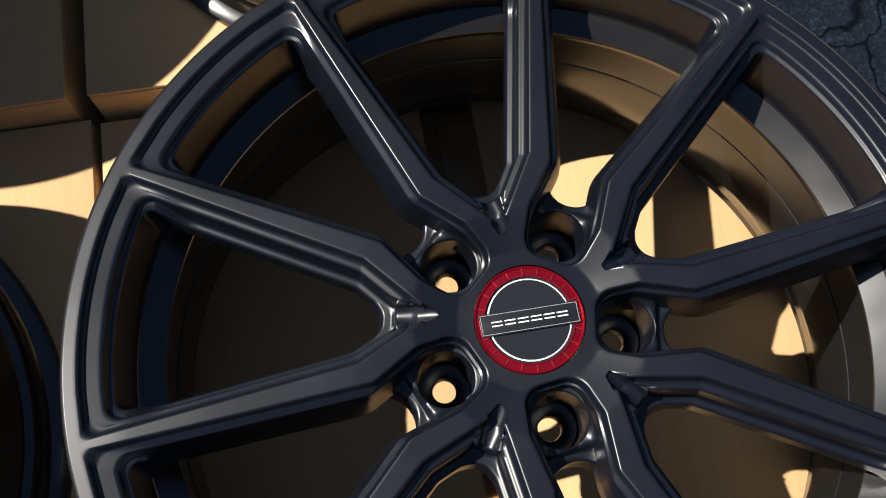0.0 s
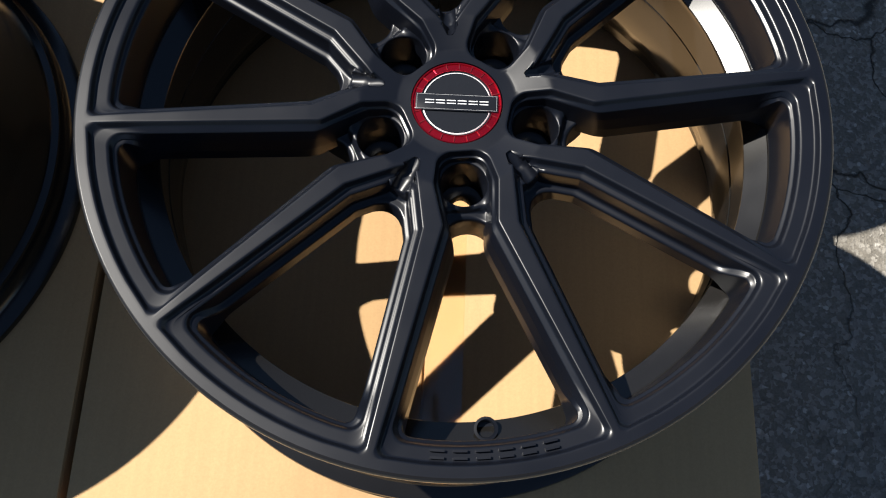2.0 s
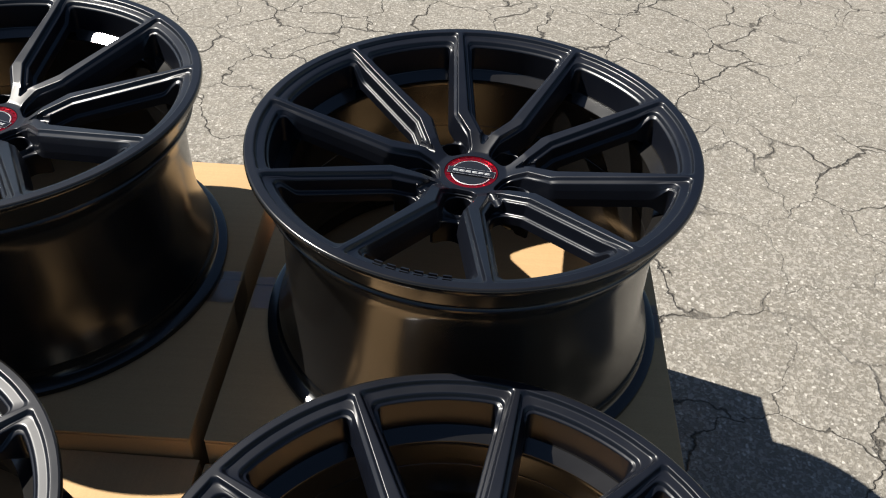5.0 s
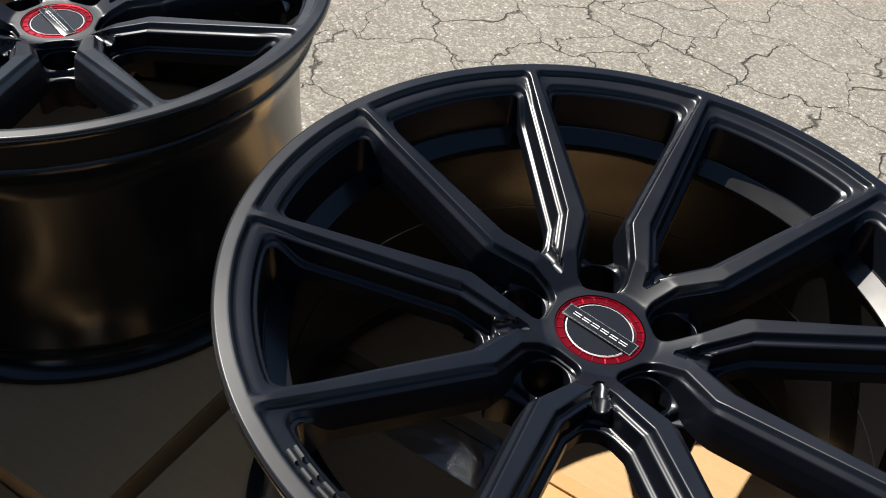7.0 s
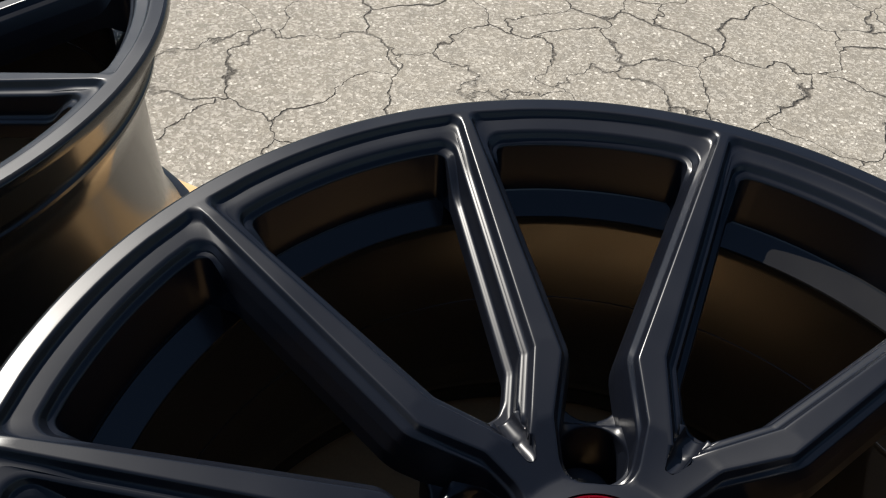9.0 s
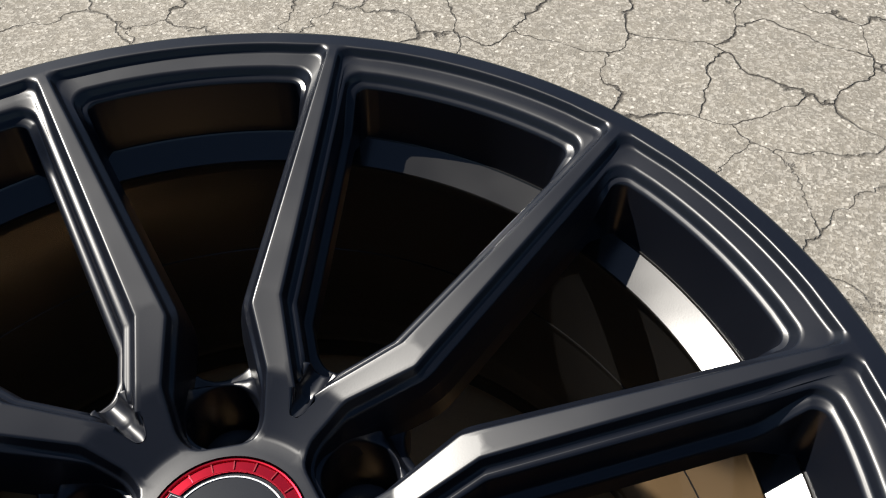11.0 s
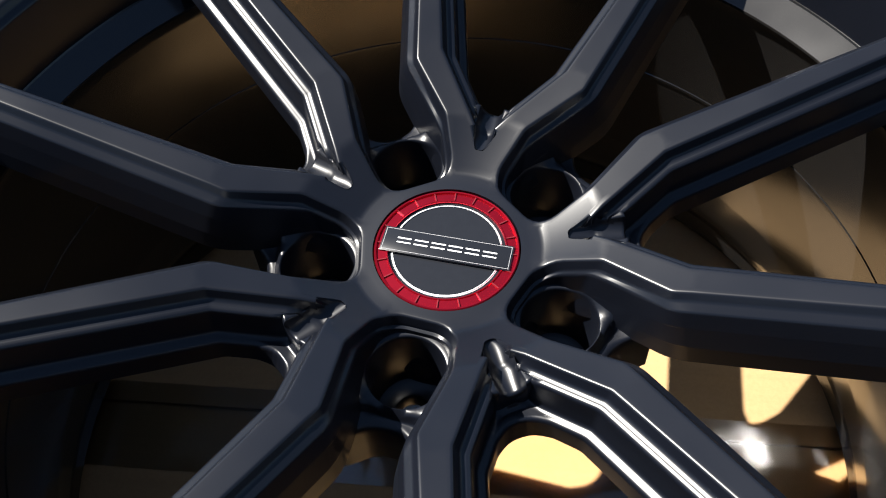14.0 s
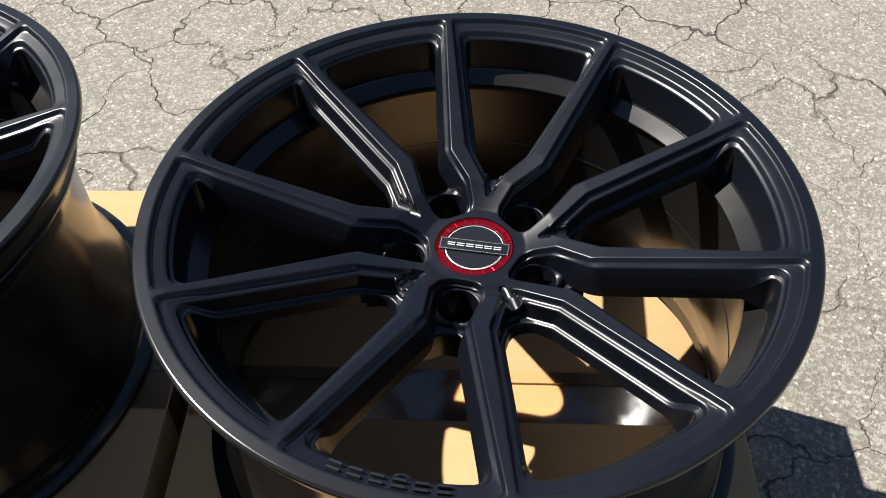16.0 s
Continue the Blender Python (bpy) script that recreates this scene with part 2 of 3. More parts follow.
def rounded_profile(corners, seg=4):
    """(offset, depth) corners with radii, from the top edge down, as a fixed number of points"""
    pts = [Vector(c[:2]) for c in corners]
    out = [pts[0]]
    for i in range(1, len(pts) - 1):
        p, r = pts[i], corners[i][2]
        a, b = pts[i - 1] - p, pts[i + 1] - p
        la, lb = a.length, b.length
        a.normalize(), b.normalize()
        half = a.angle(b) / 2
        t = min(r / math.tan(half), la * 0.47, lb * 0.47) if half < math.pi / 2 - 1e-3 else min(la, lb) * 0.3
        for k in range(seg + 1):
            u = k / seg
            out.append((p + a * t) * (1 - u) ** 2 + p * 2 * u * (1 - u) + (p + b * t) * u * u)
    return out + [pts[-1]]


SEG = 4
RIM = rounded_profile([(-0.0016, 0), (0.0012, 0, 0.0040), (0.0032, 0.0048, 0.0024), (0.0132, 0.0058, 0.0030), (0.0152, 0.0102, 0.0022), (0.0180, 0.0116, 0.0024), (0.0200, 0.0480)], SEG)
SIDE_I = rounded_profile([(-0.0016, 0), (0.0011, 0, 0.0040), (0.0034, 0.0062, 0.0040), (0.0080, 0.0069, 0.0036), (0.0090, 0.0232, 0.0050), (0.0140, 0.0242, 0.0040), (0.0146, 0.0360)], SEG)
SIDE_O = rounded_profile([(-0.0016, 0), (0.0009, 0, 0.0040), (0.0026, 0.0056, 0.004), (0.0042, 0.0074, 0.0034), (0.0050, 0.0200, 0.005), (0.0054, 0.0290, 0.004), (0.0058, 0.0360)], SEG)
# past the kink the edge of a spoke towards the outer window is a broad chamfer
SIDE_K = rounded_profile([(-0.0086, 0), (-0.0066, 0, 0.0040), (-0.0045, 0.0036, 0.0050), (-0.0006, 0.0066, 0.0030), (0.0020, 0.0150, 0.006), (0.0046, 0.0260, 0.005), (0.0058, 0.0360)], SEG)
HUB_O = rounded_profile([(-0.0016, 0), (0.0010, 0, 0.0040), (0.0024, 0.0055, 0.005), (0.0040, 0.0115, 0.005), (0.0050, 0.0180, 0.004), (0.0053, 0.0280, 0.004), (0.0056, 0.0360)], SEG)
# inner end of the window between the spokes of a pair: distance from the axis
END_I = rounded_profile([(0.0553, 0), (0.0556, 0, 0.001), (0.0580, 0.0066, 0.002), (0.0785, 0.0074, 0.0016), (0.0832, 0.0205, 0.006), (0.0900, 0.0245, 0.004), (0.0925, 0.036)], SEG)
LEDGE = 1 + 2 * (SEG + 1)     # first loop past the foot of the upper wall


TROUGH = 0.0060               # half the width of the round trough between the spokes of a pair


def inner_window_loops():
    """the window between the two spokes of a pair, with its ledge; axis +y"""
    t = TIP - DEL
    kx, ky, px, py = 0.0330, 0.1010, TROUGH, 0.0655
    slope = (kx - px) / (ky - py)
    lean = math.sqrt(1 + slope * slope)
    arc = rim_arc(t, -t, R_RIM)
    pts = [(-0.0016, 0.0553), (0.0016, 0.0553), (px, py), (kx, ky)] + arc + [(-kx, ky), (-px, py)]
    kinds = ["s"] * 4 + ["r"] * ARC + ["s"] * 3
    counts = [3, 3, 4, 4, 7] + [0] * (ARC - 1) + [7, 4, 4]
    loops, plan = [], None
    for k in range(len(RIM)):
        sd, rm, y0 = SIDE_I[k].x, RIM[k].x, END_I[k].x
        q = offset_polygon(pts, [{"s": sd, "r": rm}[m] for m in kinds])
        if k >= LEDGE:
            g = smooth01(k, LEDGE + SEG, LEDGE + 3 * SEG)
            y1 = y0 - 0.0030 + 0.0080 * g
            x1 = px + (y1 - py) * slope - sd * lean
            x0 = max(0.0012, x1 * (0.5 - 0.1 * g))
            q[0], q[1], q[2], q[-1] = (-x0, y0), (x0, y0), (x1, y1), (-x1, y1)
        else:
            x0 = max(0.0006, 0.0016 - sd * 0.3)
            q[0], q[1] = (-x0, y0), (x0, y0)
        f = k / (len(RIM) - 1)
        rp = 0.0008 + 0.012 * f
        ra, rk, rt = 0.0016 + 0.011 * f * f, 0.003 + 0.010 * f, 0.0035 + 0.0085 * min(1.0, f * 1.6)
        p = fillet(q, [ra, ra, rp, rk, rt] + [0] * (ARC - 1) + [rt, rk, rp], counts)
        if plan is None:
            plan = densify(p, 0.006, lambda a_, b_: 5 if max(a_.y, b_.y) < 0.0632 else 1)
        pp = apply_plan(p, plan)
        # room for the rounded trough that runs out from the hub between the two spokes
        def groove(v):
            return 1.0 if abs(v.x) < TROUGH + (0.0003 if k >= LEDGE else -0.0014) and v.y < 0.0835 else 0.0

        if k == LEDGE:
            last = loops[-1][0]
            for u in (0.06, 0.13, 0.22, 0.34, 0.5, 0.68, 0.86):
                mid = [a_ * (1 - u) + b_ * u for a_, b_ in zip(last, pp)]
                dz = SIDE_I[k - 1].y * (1 - u) + SIDE_I[k].y * u
                dr = RIM[k - 1].y * (1 - u) + RIM[k].y * u
                deep = 0.0150
                loops.append((mid, [dz + deep * groove(v) for v in mid], dr))
        fade = 0.0 if k == 0 else 0.0080 if k == 1 else 0.0150 if k < LEDGE + SEG else 0.006 if k == LEDGE + SEG else 0.0
        loops.append((pp, [SIDE_I[k].y + fade * groove(v) for v in pp], RIM[k].y))
    return loops


def outer_window_loops():
    """the window between two pairs, with the pocket of the bolt hole at its inner end; axis +y"""
    t = radians(36) - TIP - DEL
    pts = [(-0.0185, 0.0388), (0.0185, 0.0388), (0.0222, 0.0570), (0.0163, 0.1097)] + rim_arc(t, -t, R_RIM) + [(-0.0163, 0.1097), (-0.0222, 0.0570)]
    kinds = ["h", "p", "q", "s"] + ["r"] * ARC + ["s", "q", "p"]
    counts = [6, 6, 3, 4, 7] + [0] * (ARC - 1) + [7, 4, 3]
    loops, plan = [], None
    for k in range(len(RIM)):
        off = [{"h": HUB_O[k].x, "p": SIDE_O[k].x, "q": SIDE_O[k].x * 0.6 + SIDE_K[k].x * 0.4, "s": SIDE_K[k].x, "r": RIM[k].x}[m] for m in kinds]
        f = k / (len(RIM) - 1)
        rt = 0.0035 + 0.0085 * min(1.0, f * 1.6)
        p = fillet(offset_polygon(pts, off), [0.0125, 0.0125, 0.012, 0.004 + 0.024 * f, rt] + [0] * (ARC - 1) + [rt, 0.004 + 0.024 * f, 0.012], counts)
        if plan is None:
            plan = densify(p, 0.006)
        pp = apply_plan(p, plan)
        past = [smooth01(v.y, 0.070, 0.112) for v in pp]
        loops.append((pp, [SIDE_O[k].y * (1 - g) + SIDE_K[k].y * g for g in past], RIM[k].y))
    return loops


INNER, OUTER = inner_window_loops(), outer_window_loops()


def inside(poly, pts):
    """which of the points (n, 2) lie in the polygon (k, 2)"""
    x, y = pts[:, 0][:, None], pts[:, 1][:, None]
    x0, y0 = poly[:, 0][None], poly[:, 1][None]
    x1, y1 = np.roll(poly[:, 0], -1)[None], np.roll(poly[:, 1], -1)[None]
    cross = ((y0 > y) != (y1 > y)) & (x < (x1 - x0) * (y - y0) / (y1 - y0 + 1e-15) + x0)
    return cross.sum(1) % 2 == 1


from mathutils.geometry import delaunay_2d_cdt

CAP_HOLE = 0.0343


def flat_sheet(loops, r_out, r_in, extra):
    """triangles of the plan between the outer circle, the hole of the cap and the windows"""
    pts, edges = [], []

    def add_loop(l):
        s = len(pts)
        pts.extend(Vector((p[0], p[1])) for p in l)
        edges.extend((s + i, s + (i + 1) % len(l)) for i in range(len(l)))

    circle = lambda r, n: [(r * math.cos(2 * math.pi * i / n), r * math.sin(2 * math.pi * i / n)) for i in range(n)]
    add_loop(circle(r_out, 160))
    add_loop(circle(r_in, 64))
    for l in loops:
        add_loop(l)
    for r, n in extra:
        pts.extend(Vector(p) for p in circle(r, n))
    v, _, f, *_ = delaunay_2d_cdt(pts, edges, [], 0, 1e-6)
    v = np.array([(p.x, p.y) for p in v])
    f = np.array([t for t in f if len(t) == 3])
    c = v[f].mean(1)
    r = np.hypot(c[:, 0], c[:, 1])
    keep = (r < r_out * 0.99995) & (r > r_in)
    for l in loops:
        keep &= ~inside(np.array([(p[0], p[1]) for p in l]), c)
    return v, f[keep]


def turn(p, a):
    """clockwise, seen from above"""
    c, s = math.cos(a), math.sin(a)
    return Vector((p[0] * c + p[1] * s, -p[0] * s + p[1] * c))


def build_face(profile, grow):
    """profile: (r, z) pairs of the face; returns verts, normals and faces"""
    pr, pz = [p[0] for p in profile], [p[1] for p in profile]
    face_z = lambda r: float(np.interp(r, pr, pz))

    def face_n(x, y):
        r = math.hypot(x, y)
        sl = (face_z(r + 0.0010) - face_z(r - 0.0010)) / 0.0020
        return Vector((-sl * x / r, -sl * y / r, 1.0)).normalized()

    verts, norms, faces, tops, bottoms = [], [], [], [], []
    for kind, loops in (("i", INNER), ("o", OUTER)):
        for j in range(5):
            a = radians(72 * j + (0 if kind == "i" else 36))
            base, n, m = len(verts), len(loops[0][0]), len(loops)
            grid = np.zeros((m, n, 3))
            for l, (pts, dz_s, dz_r) in enumerate(loops):
                for i, p in enumerate(pts):
                    q = turn(p, a)
                    r = q.length
                    w = smooth01(r, 0.222, 0.243)
                    grid[l, i] = (q.x, q.y, face_z(r) - (dz_s[i] * (1 - w) + dz_r * w))
            along = np.roll(grid, -1, 1) - np.roll(grid, 1, 1)
            down = np.gradient(grid, axis=0)
            nn = np.cross(along, down)
            nn /= np.linalg.norm(nn, axis=2, keepdims=True) + 1e-12
            for i in range(n):
                nn[0, i] = face_n(grid[0, i, 0], grid[0, i, 1])
            verts += [tuple(v) for v in grid.reshape(-1, 3)]
            norms += [tuple(v) for v in nn.reshape(-1, 3)]
            for l in range(m - 1):
                for i in range(n):
                    k = (i + 1) % n
                    faces.append((base + l * n + i, base + l * n + k, base + (l + 1) * n + k, base + (l + 1) * n + i))
            tops.append([turn(p, a) for p in loops[0][0]])
            bottoms.append([turn(p, a) for p in loops[-1][0]])

    def sheet(loops, r_out, extra, depth, up):
        v, f = flat_sheet(loops, r_out, CAP_HOLE, extra)
        base = len(verts)
        for x, y in v:
            r = math.hypot(x, y)
            w = smooth01(r, 0.222, 0.243)
            verts.append((x, y, face_z(r) - (depth * (1 - w) + (0.048 if depth else 0.0) * w)))
            norms.append(tuple(face_n(x, y)) if up else (0, 0, -1))
        for t in f:
            a, b, c = (v[i] for i in t)
            ccw = (b[0] - a[0]) * (c[1] - a[1]) - (b[1] - a[1]) * (c[0] - a[0]) > 0
            t = [int(base + i) for i in t]
            faces.append(tuple(t if ccw == up else t[::-1]))

    sheet(tops, 0.2720 + grow, [(0.2690, 200), (0.0372, 60)] + [(r, 150) for r in (0.0430, 0.0443, 0.0455, 0.0467, 0.0480, 0.0530, 0.0600, 0.0670, 0.0688, 0.0700, 0.0714, 0.0730, 0.080, 0.090, 0.100, 0.1075, 0.1105, 0.120)], 0.0, True)
    sheet(bottoms, 0.2560, [(0.05, 40)], 0.036, False)
    base = len(verts)
    for z in (face_z(CAP_HOLE), face_z(CAP_HOLE) - 0.036):
        for i in range(64):
            c, q = math.cos(2 * math.pi * i / 64), math.sin(2 * math.pi * i / 64)
            verts.append((CAP_HOLE * c, CAP_HOLE * q, z))
            norms.append((-c, -q, 0))
    faces += [(base + i, base + (i + 1) % 64, base + 64 + (i + 1) % 64, base + 64 + i) for i in range(64)]
    return verts, norms, faces


def split_face(verts, norms, faces, mat, parent):
    """the face as hub, ten spokes and the rim flange, with the normals of the whole"""
    co = np.array(verts)
    groups = {}
    for f in faces:
        c = co[list(f)].mean(0)
        r = math.hypot(c[0], c[1])
        ang = math.degrees(math.atan2(c[0], c[1])) % 360
        tag = 10 if r < 0.108 else 11 if r > 0.2425 else int(((ang + 36) % 360) // 36)
        groups.setdefault(tag, []).append(f)
    for tag in sorted(groups):
        used, nf, nn = {}, [], []
        for f in groups[tag]:
            keys = [tuple(round(c, 5) for c in verts[v]) for v in f]
            ids = [used.setdefault(k, len(used)) for k in keys]
            if len(set(ids)) < len(ids):
                continue
            nf.append(ids)
            nn += [norms[v] for v in f]
        name = {10: "hub", 11: "rim_flange"}.get(tag, "spoke")
        sub = bpy.data.meshes.new(name)
        sub.from_pydata(list(used), [], nf)
        sub.materials.append(mat)
        sub.polygons.foreach_set("use_smooth", [True] * len(sub.polygons))
        sub.normals_split_custom_set(nn)
        ob = new(name, sub)
        ob.parent = parent


def bolt_web(top_z, parent, a):
    """the sunk web with one bolt hole between two pairs of spokes, running up into their sides"""
    hole, hc, n = 0.0172, 0.0612, 72
    half = lambda y: 0.0196 - 0.0040 * smooth01(y, 0.055, 0.100)
    outer_y = lambda x: 0.0870 + 0.0105 * min(1.0, abs(x) / 0.0185) ** 2.2

    def reach(c, q):
        """from the hole's axis to the border of the web, in the direction (c, q)"""
        lo, hi = 0.0205, 0.05
        for _ in range(30):
            m = (lo + hi) / 2
            x, y = m * c, hc + m * q
            if abs(x) < 0.0245 and 0.0375 < y < outer_y(x):
                lo = m
            else:
                hi = m
        return lo

    def rise(x, y):
        d = half(y) - abs(x)
        far = 0.0046 * max(0.0, min(1.3, 1 - d / 0.0060)) ** 2 * smooth01(y, 0.054, 0.068)
        return far * (1 - 0.65 * smooth01(y, hc + 0.0175, hc + 0.0205))

    verts, rows = [], []
    lip = [(-0.0096, -0.0500), (-0.0092, -0.0425), (-0.0082, -0.0412), (-0.0006, -0.0398), (0.0, -0.0380), (0.0, -0.0024), (0.0001, -0.0012), (0.0004, -0.0004), (0.0009, -0.0001), (0.0030, 0.0)]
    for d, dz in lip:
        rows.append([(hole + d, dz)] * n)
    ends = [reach(math.cos(2 * math.pi * i / n), math.sin(2 * math.pi * i / n)) for i in range(n)]
    for u in (0.1, 0.2, 0.3, 0.4, 0.5, 0.6, 0.7, 0.8, 0.9):
        rows.append([(hole + 0.003 + (e - 0.0042 - hole - 0.003) * u, 0.0) for e in ends])
    for d, dz in ((-0.0036, 0.0), (-0.0024, -0.0003), (-0.0013, -0.0010), (-0.0005, -0.0022), (0.0, -0.0040), (0.0004, -0.0150), (0.0006, -0.0300)):
        rows.append([(max(hole + 0.0024, e + d), dz) for e in ends])
    for row in rows:
        for i, (r, dz) in enumerate(row):
            x, y = r * math.cos(2 * math.pi * i / n), hc + r * math.sin(2 * math.pi * i / n)
            up = (rise(x, y) if dz > -0.01 else 0.0) - 0.0055 * smooth01(y, hc + 0.0180, hc + 0.0215)
            q = turn((x, y), a)
            verts.append((q.x, q.y, top_z + dz + up))
    faces = []
    for l in range(len(rows) - 1):
        faces += [(l * n + i, l * n + (i + 1) % n, (l + 1) * n + (i + 1) % n, (l + 1) * n + i) for i in range(n)]
    faces = [f[::-1] for f in faces]
    return mesh_object("bolt_seat", verts, faces, BLACK, parent, sharp=50)


def scoop(profile, parent, a):
    """the smooth trough that runs out from the hub between the two spokes of a pair"""
    pr, pz = [p[0] for p in profile], [p[1] for p in profile]
    tip, neck, run = 0.0553, 0.0660, 0.0805
    ys = [tip + (neck - tip) * (1 - math.cos(math.pi / 2 * i / 12)) for i in range(13)] + [neck + (run - neck) * i / 20 for i in range(1, 21)]
    drop = [0.0] * len(ys)
    for dy, dz in ((0.0005, 0.0002), (0.0010, 0.0007), (0.0014, 0.0016), (0.0017, 0.0034), (0.0020, 0.0120), (0.0021, 0.0240)):
        ys.append(run + dy)
        drop.append(dz)
    us = [-1.0, -0.7, -0.4, -0.15] + [0.0] * 21 + [0.15, 0.4, 0.7, 1.0]
    m, verts, faces = len(us) - 1, [], []
    for y, dz in zip(ys, drop):
        h = (TROUGH - 0.0001) * math.sqrt(max(0.0, 1 - (max(0.0, neck - y) / (neck - tip)) ** 2))
        w = max(h, TROUGH + (y - 0.0655) * 0.74 - 0.0038)
        rim = 0.0067 * min(1.0, max(0.0, (y - 0.0655) / 0.0056))
        low = 0.0012 + 0.0090 * min(1.0, (y - tip) / 0.0125) + 0.0040 * max(0.0, (y - 0.0678) / 0.015)
        for k, u in enumerate(us):
            side = abs(u)
            x = math.copysign(h + (w - h) * side, u) if side else h * math.sin(math.pi / 2 * (k - 14) / 10.5)
            y2 = y - 0.0020 * side * smooth01(y, 0.070, 0.080)
            d = rim - 0.0002 * side if side else rim + (low - rim) * math.sqrt(max(0.0, 1 - (x / h) ** 2) if h > 1e-6 else 0.0)
            q = turn((x, y2), a)
            verts.append((q.x, q.y, float(np.interp(y2, pr, pz)) - d - dz))
    for l in range(len(ys) - 1):
        for k in range(m):
            b = l * (m + 1) + k
            faces.append((b, b + 1, b + m + 2, b + m + 1))
    return mesh_object("scoop", verts, faces, BLACK, parent, sharp=60)


def barrel_profile(w, grow):
    outer = [(0.2720, 0.0), (0.2729, -0.0002), (0.2736, -0.0006), (0.2742, -0.0012), (0.2746, -0.0019), (0.2749, -0.0029), (0.2750, -0.0062), (0.2742, -0.0085), (0.2700, -0.0110), (0.2635, -0.0130),
             (0.2590, -0.0170), (0.2570, -0.0230), (0.2562, -0.0420), (0.2570, -0.0455), (0.2588, -0.0475), (0.2588, -0.0500), (0.2565, -0.0530),
             (0.2500, -0.0620), (0.2440, -0.0760), (0.2412, -0.0920), (0.2405, -w * 0.5), (0.2415, -w * 0.66), (0.2450, -w * 0.76),
             (0.2510, -w * 0.84), (0.2570, -w + 0.0340), (0.2578, -w + 0.0315), (0.2572, -w + 0.0285), (0.2582, -w + 0.0180), (0.2620, -w + 0.0130),
             (0.2700, -w + 0.0110), (0.2745, -w + 0.0085), (0.2752, -w + 0.0055), (0.2748, -w + 0.0012), (0.2735, -w)]
    inner = [(0.2640, -w), (0.2620, -w + 0.0015), (0.2560, -w + 0.0130), (0.2535, -w + 0.0150), (0.2525, -w + 0.0320), (0.2500, -w + 0.0345),
             (0.2440, -w * 0.82), (0.2380, -w * 0.72), (0.2372, -w * 0.71), (0.2350, -w * 0.60), (0.2343, -w * 0.47), (0.2337, -w * 0.468), (0.2337, -w * 0.462), (0.2342, -w * 0.46), (0.2336, -0.0900), (0.2325, -0.0680),
             (0.2318, -0.0610), (0.2308, -0.0597), (0.2290, -0.0585), (0.2293, -0.0572), (0.2445, -0.0490), (0.2450, -0.0480), (0.2560, -0.0475), (0.2700, -0.0070)]
    return [(r + grow if z > -0.0120 and r > 0.2701 else r, z) for r, z in outer] + inner


def cap_outline_ring(r0, r1, z0, z1, n=96):
    """a flat ring between two radii, top at z1, with rounded outer edge"""
    prof = [(r0, z0), (r0, z1 - 0.0003), (r0 + 0.0003, z1), (r1 - 0.0012, z1), (r1 - 0.0004, z1 - 0.0005), (r1, z1 - 0.0014), (r1, z0)]
    return lathe(prof, n)


def bar_bm(items):
    bm = bmesh.new()
    for (x, y, sx, sy, z, h) in items:
        bmesh.ops.create_cube(bm, size=1.0, matrix=Matrix.Translation((x, y, z)) @ Matrix.Diagonal((sx, sy, h, 1)))
    return bm


def two_bars(w, h, t, z, d, y=0.0):
    """two plain strokes, one above the other"""
    return [(0, y + h / 2, w, t, z, d), (0, y - h / 2, w, t, z, d)]


def centre_cap(wheel, z, text_angle):
    """red ribbed ring, white hoop and a band with plain marks; all round the axis"""
    rot = Matrix.Rotation(text_angle, 4, "Z")
    v, f = lathe([(0.0002, z - 0.004), (0.0002, z), (0.0318, z), (0.0322, z - 0.0004), (0.0322, z - 0.004)], 96)
    cap = mesh_object("center_cap", v, f, CAPBLACK, wheel, "gloss black centre cap with a red ring")
    v, f = lathe([(0.0272, z - 0.006), (0.0272, z + 0.0010), (0.0274, z + 0.0014), (0.0279, z + 0.0014), (0.0282, z + 0.0008), (0.0322, z + 0.0006),
                  (0.0326, z + 0.0016), (0.0332, z + 0.0017), (0.0337, z + 0.0012), (0.0339, z + 0.0002), (0.0339, z - 0.006)], 96)
    ring = mesh_object("red_ring", v, f, RED, cap, "red anodised ring with fine ribs")
    data = None
    for i in range(20):
        if data is None:
            rib = part("rib", box_bm(0.0042, 0.0005, 0.0008, 0.0, (0.0302, 0, z + 0.0010)), RIB_HIGHLIGHT, ring)
            data = rib.data
        else:
            rib = new("rib", data)
            rib.parent = ring
        rib.matrix_local = Matrix.Rotation(2 * math.pi * (i + 0.5) / 20, 4, "Z")
    v, f = cap_outline_ring(0.0250, 0.0262, z - 0.001, z + 0.0005)
    mesh_object("white_hoop", v, f, WHITE, cap, "thin white hoop")
    bm = box_bm(0.0612, 0.0138, 0.0014, 0.00015, (0, 0, z + 0.0009))
    bmesh.ops.transform(bm, matrix=rot, verts=bm.verts)
    band = part("band", bm, CAPBLACK, cap, "black band across the cap")
    t = 0.00022
    bm = bar_bm([(0, 0.0060, 0.0600, t, z + 0.0016, 0.0003), (0, -0.0060, 0.0600, t, z + 0.0016, 0.0003),
                 (0.0297, 0, t, 0.0118, z + 0.0016, 0.0003), (-0.0297, 0, t, 0.0118, z + 0.0016, 0.0003)])
    bmesh.ops.transform(bm, matrix=rot, verts=bm.verts)
    part("outline", bm, GREYLINE, band, "thin white outline")
    mark = None
    for i in range(6):
        if mark is None:
            mark = part("mark", bar_bm(two_bars(0.0066, 0.0024, 0.0007, z + 0.0017, 0.0003)), WHITE, band, "plain thin white mark")
            data = mark.data
        else:
            mark = new("mark", data)
            mark.parent = band
        mark.matrix_local = rot @ Matrix.Translation((-0.0202 + 0.00808 * i, 0, 0))
    return cap


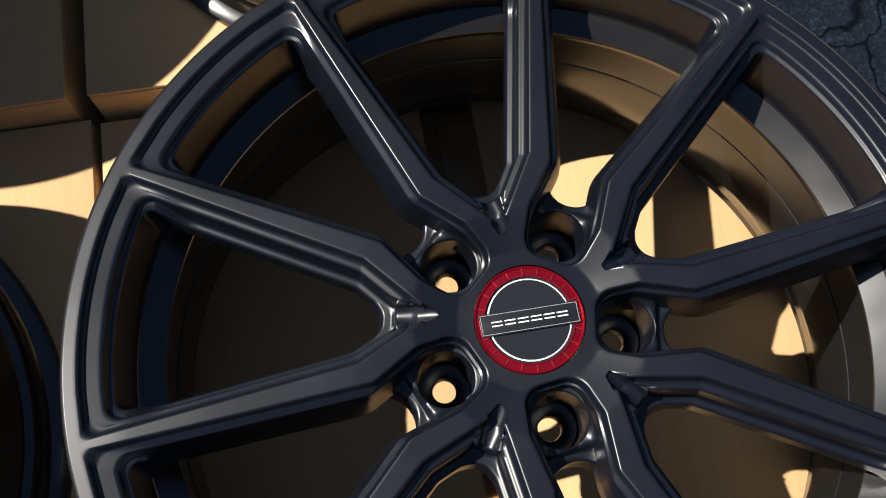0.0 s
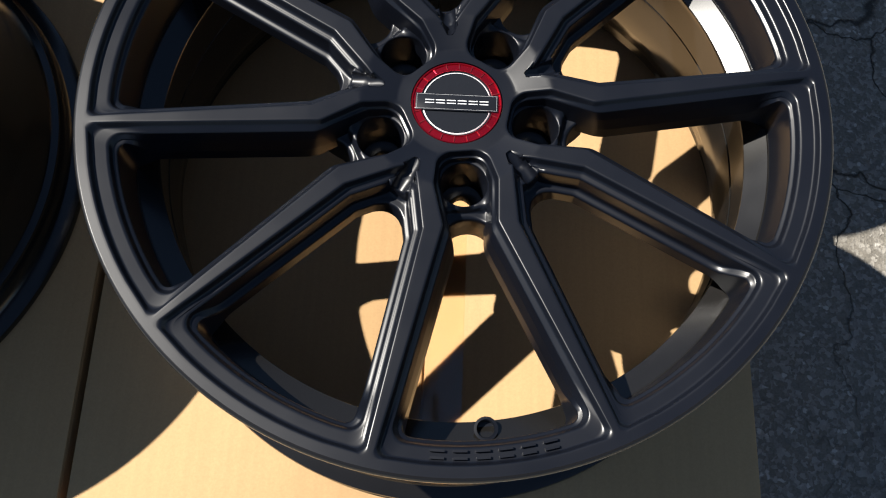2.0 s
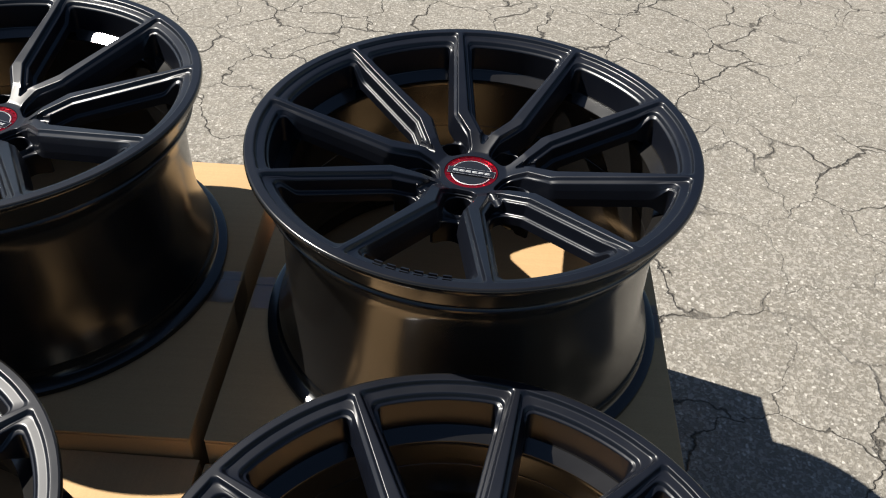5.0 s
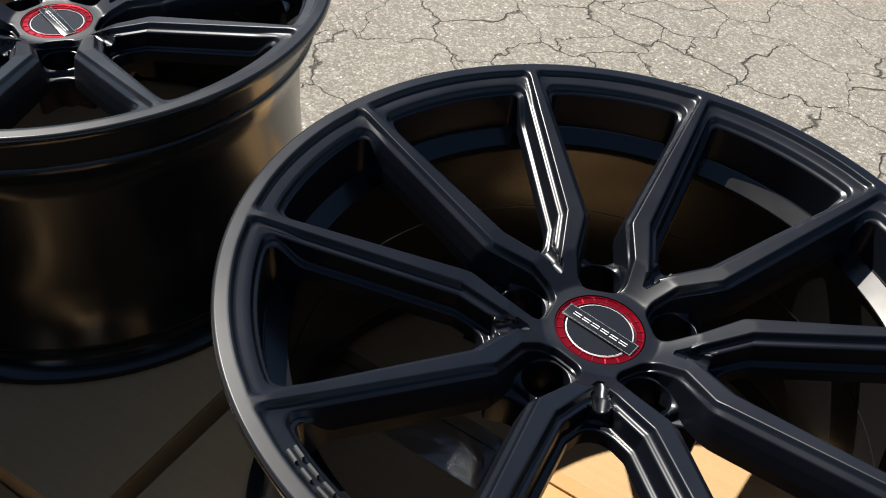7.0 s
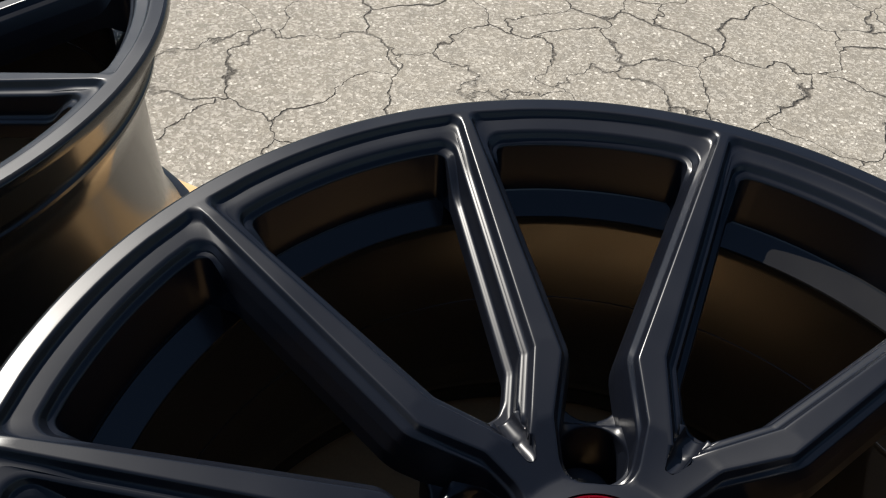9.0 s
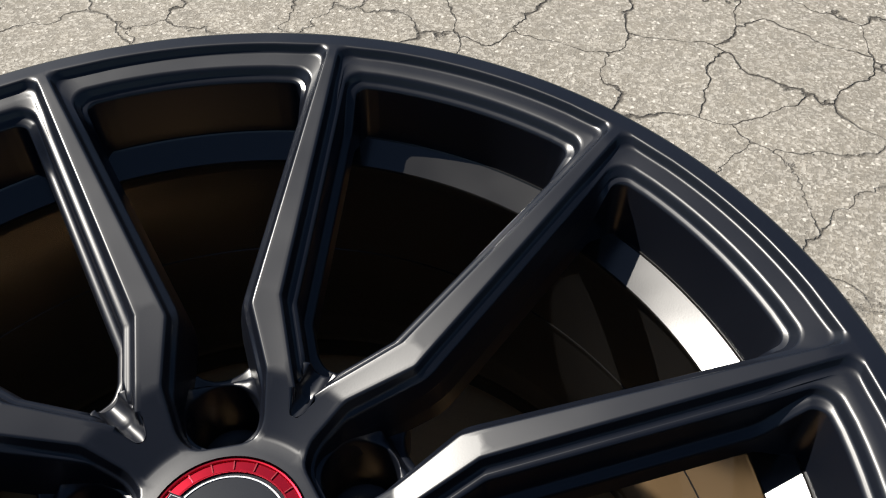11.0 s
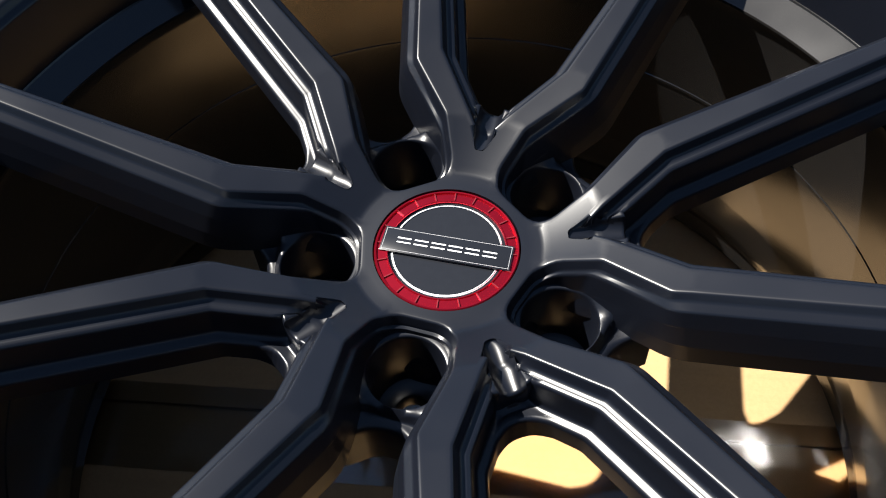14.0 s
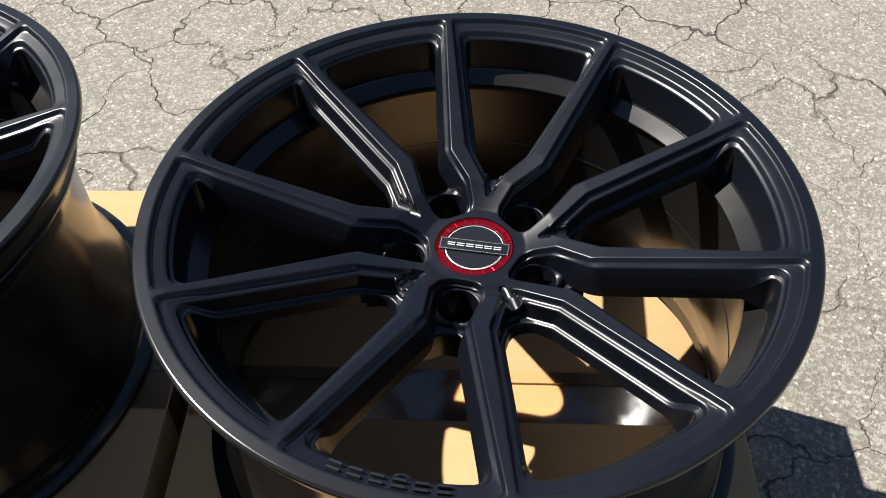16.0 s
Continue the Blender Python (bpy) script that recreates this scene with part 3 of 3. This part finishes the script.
def build_wheel(name, profile, width, cap_z, sunk, text_angle, grow, label):
    """a wheel lying on its back, the lip's plane at z = 0, first pair of spokes to +y"""
    wheel = new(name)
    v, f = lathe(barrel_profile(width, grow), 192)
    mesh_object("barrel", v, f, BARREL, wheel, "satin black rim barrel", 32)
    verts, norms, faces = build_face(profile, grow)
    split_face(verts, norms, faces, BLACK, wheel)
    web_z = float(np.interp(0.061, [p[0] for p in profile], [p[1] for p in profile])) - sunk
    for j in range(5):
        bolt_web(web_z, wheel, radians(72 * j + 36))
        scoop(profile, wheel, radians(72 * j))
    # hub barrel behind the cap
    v, f = lathe([(0.0343, cap_z - 0.005), (0.0372, cap_z - 0.008), (0.0420, web_z - 0.012), (0.0470, web_z - 0.030), (0.0455, web_z - 0.052), (0.036, web_z - 0.054)], 64)
    mesh_object("hub_pad", v, f, BLACK, wheel)
    centre_cap(wheel, cap_z, text_angle)
    # raised marks on the ledge and the valve hole, opposite the first pair
    data = None
    for i in range(6):
        if data is None:
            mk = part("embossed_mark", bar_bm(two_bars(0.0092, 0.0046, 0.0016, -0.0046, 0.0034, 0.2572)), BLACK, wheel, "plain raised mark")
            data = mk.data
        else:
            mk = new("embossed_mark", data)
            mk.parent = wheel
        mk.matrix_local = Matrix.Rotation(-radians(180 - 8.2 + 16.4 * i / 5), 4, "Z")
    bm = bmesh.new()
    rings = [(0.0075, 0.0), (0.0085, 0.0016), (0.0066, 0.0018), (0.0060, 0.0010), (0.0060, -0.004)]
    loops = []
    for r, dz in rings:
        loops.append([bm.verts.new((r * math.cos(2 * math.pi * i / 24), -0.2355 + r * math.sin(2 * math.pi * i / 24), -0.0510 + dz)) for i in range(24)])
    for l0, l1 in zip(loops, loops[1:]):
        for i in range(24):
            bm.faces.new((l0[i], l0[(i + 1) % 24], l1[(i + 1) % 24], l1[i]))
    bm.faces.new(loops[-1])
    part("valve_hole", bm, BLACK, wheel)
    tagged(wheel, label, "car wheel", "wheels on boxes")
    return wheel


FRONT = [(0.0, -0.0140), (0.040, -0.0137), (0.0445, -0.0135), (0.0465, -0.0129), (0.0690, -0.0065), (0.0712, -0.0060), (0.109, -0.0040), (0.225, -0.0006), (0.245, 0.0), (0.30, 0.0)]
REAR = [(0.0, -0.0555), (0.040, -0.0567), (0.0445, -0.0565), (0.0465, -0.0555), (0.0690, -0.0420), (0.0712, -0.0411), (0.109, -0.0310), (0.256, -0.0008), (0.2655, 0.0), (0.30, 0.0)]
LIP_FRONT, LIP_REAR = 0.5694, 0.6800
W_FRONT, W_REAR = 0.225, 0.300


def at(x, y, lip, th):
    return pose(x, y, lip, 0, 0, th - 90)


front = build_wheel("alloy_wheel", FRONT, W_FRONT, -0.0157, 0.0170, radians(-7), 0.0, "satin black ten-spoke alloy wheel lying face up on a cardboard box")
front.matrix_world = at(0, 0, LIP_FRONT, 100.1)
rear = build_wheel("alloy_wheel", REAR, W_REAR, -0.0586, 0.0190, radians(4), 0.0018, "deep concave satin black ten-spoke alloy wheel lying on a cardboard box")
rear.matrix_world = at(-0.0418, 0.5594, LIP_REAR, 81.1)
copy_thing(front, at(-0.6235, -0.0254, LIP_FRONT, 100))
copy_thing(rear, at(-0.6795, 0.5656, LIP_REAR, 73) @ Matrix.Diagonal((1.012, 1.012, 1.0, 1.0)))


# ---- the boxes ----
def carton(x, y, sx, sy, top, rz, along_y, tape, label):
    """a closed carton: body, two top flaps that meet in the middle, clear tape on the joint"""
    box = new("cardboard_box")
    mat = CARD if along_y else CARD_X
    t = 0.004
    part("body", box_bm(sx, sy, top - t - 0.0005, 0.004, (0, 0, (top - t - 0.0005) / 2), 3), mat, box)
    gap = 0.0012
    for s in (-1, 1):
        if along_y:
            bm = box_bm(sx / 2 - gap, sy, t, 0.0016, (s * (sx / 4 + gap / 4), 0, top - t / 2))
        else:
            bm = box_bm(sx, sy / 2 - gap, t, 0.0016, (0, s * (sy / 4 + gap / 4), top - t / 2))
        part("flap", bm, mat, box)
    ln = (sy if along_y else sx)
    bm = bmesh.new()
    n, drop = 60, 0.055
    hw, off, tail = tape
    rows = []
    half = ln / 2 + 0.0006
    path = [(-half, top - drop), (-half, top - drop / 2), (-half, top - 0.003), (-half + 0.003, top)]
    path += [(-half + 0.006 + (2 * half - 0.012) * i / n, top) for i in range(n + 1)]
    path += [(half - 0.003, top), (half, top - 0.003), (half, top - tail / 2), (half, top - tail)]
    for u, zz in path:
        row = []
        for k in range(9):
            v = -hw + 2 * hw * k / 8 + off
            z = zz + (0.0007 + 0.0006 * noise.noise((u * 22, v * 60, x * 9)) if zz > top - 0.001 else 0.0)
            row.append(bm.verts.new((v, u, z) if along_y else (u, v, z)))
        rows.append(row)
    for r0, r1 in zip(rows, rows[1:]):
        for k in range(8):
            bm.faces.new((r0[k], r0[k + 1], r1[k + 1], r1[k]))
    tp = part("tape", bm, TAPE, box, "clear glossy packing tape")
    tp.visible_shadow = False
    box.matrix_world = pose(x, y, 0, 0, 0, rz)
    tagged(box, label, "cardboard box", "cartons")
    return box


carton(-0.0155, -0.012, 0.603, 0.605, LIP_FRONT - W_FRONT, 3.0, True, (0.024, 0.012, 0.008), "closed brown cardboard box taped along the middle, under a wheel")
carton(-0.625, -0.039, 0.603, 0.605, LIP_FRONT - W_FRONT, 3.0, True, (0.024, 0.012, 0.008), "closed brown cardboard box taped along the middle, under a wheel")
carton(-0.052, 0.5785, 0.590, 0.562, LIP_REAR - W_REAR, 3.0, False, (0.0325, -0.0165, 0.055), "taller closed brown cardboard box taped across, under a wheel")
carton(-0.664, 0.548, 0.590, 0.575, LIP_REAR - W_REAR, 4.0, False, (0.0325, -0.0165, 0.055), "taller closed brown cardboard box taped across, under a wheel")
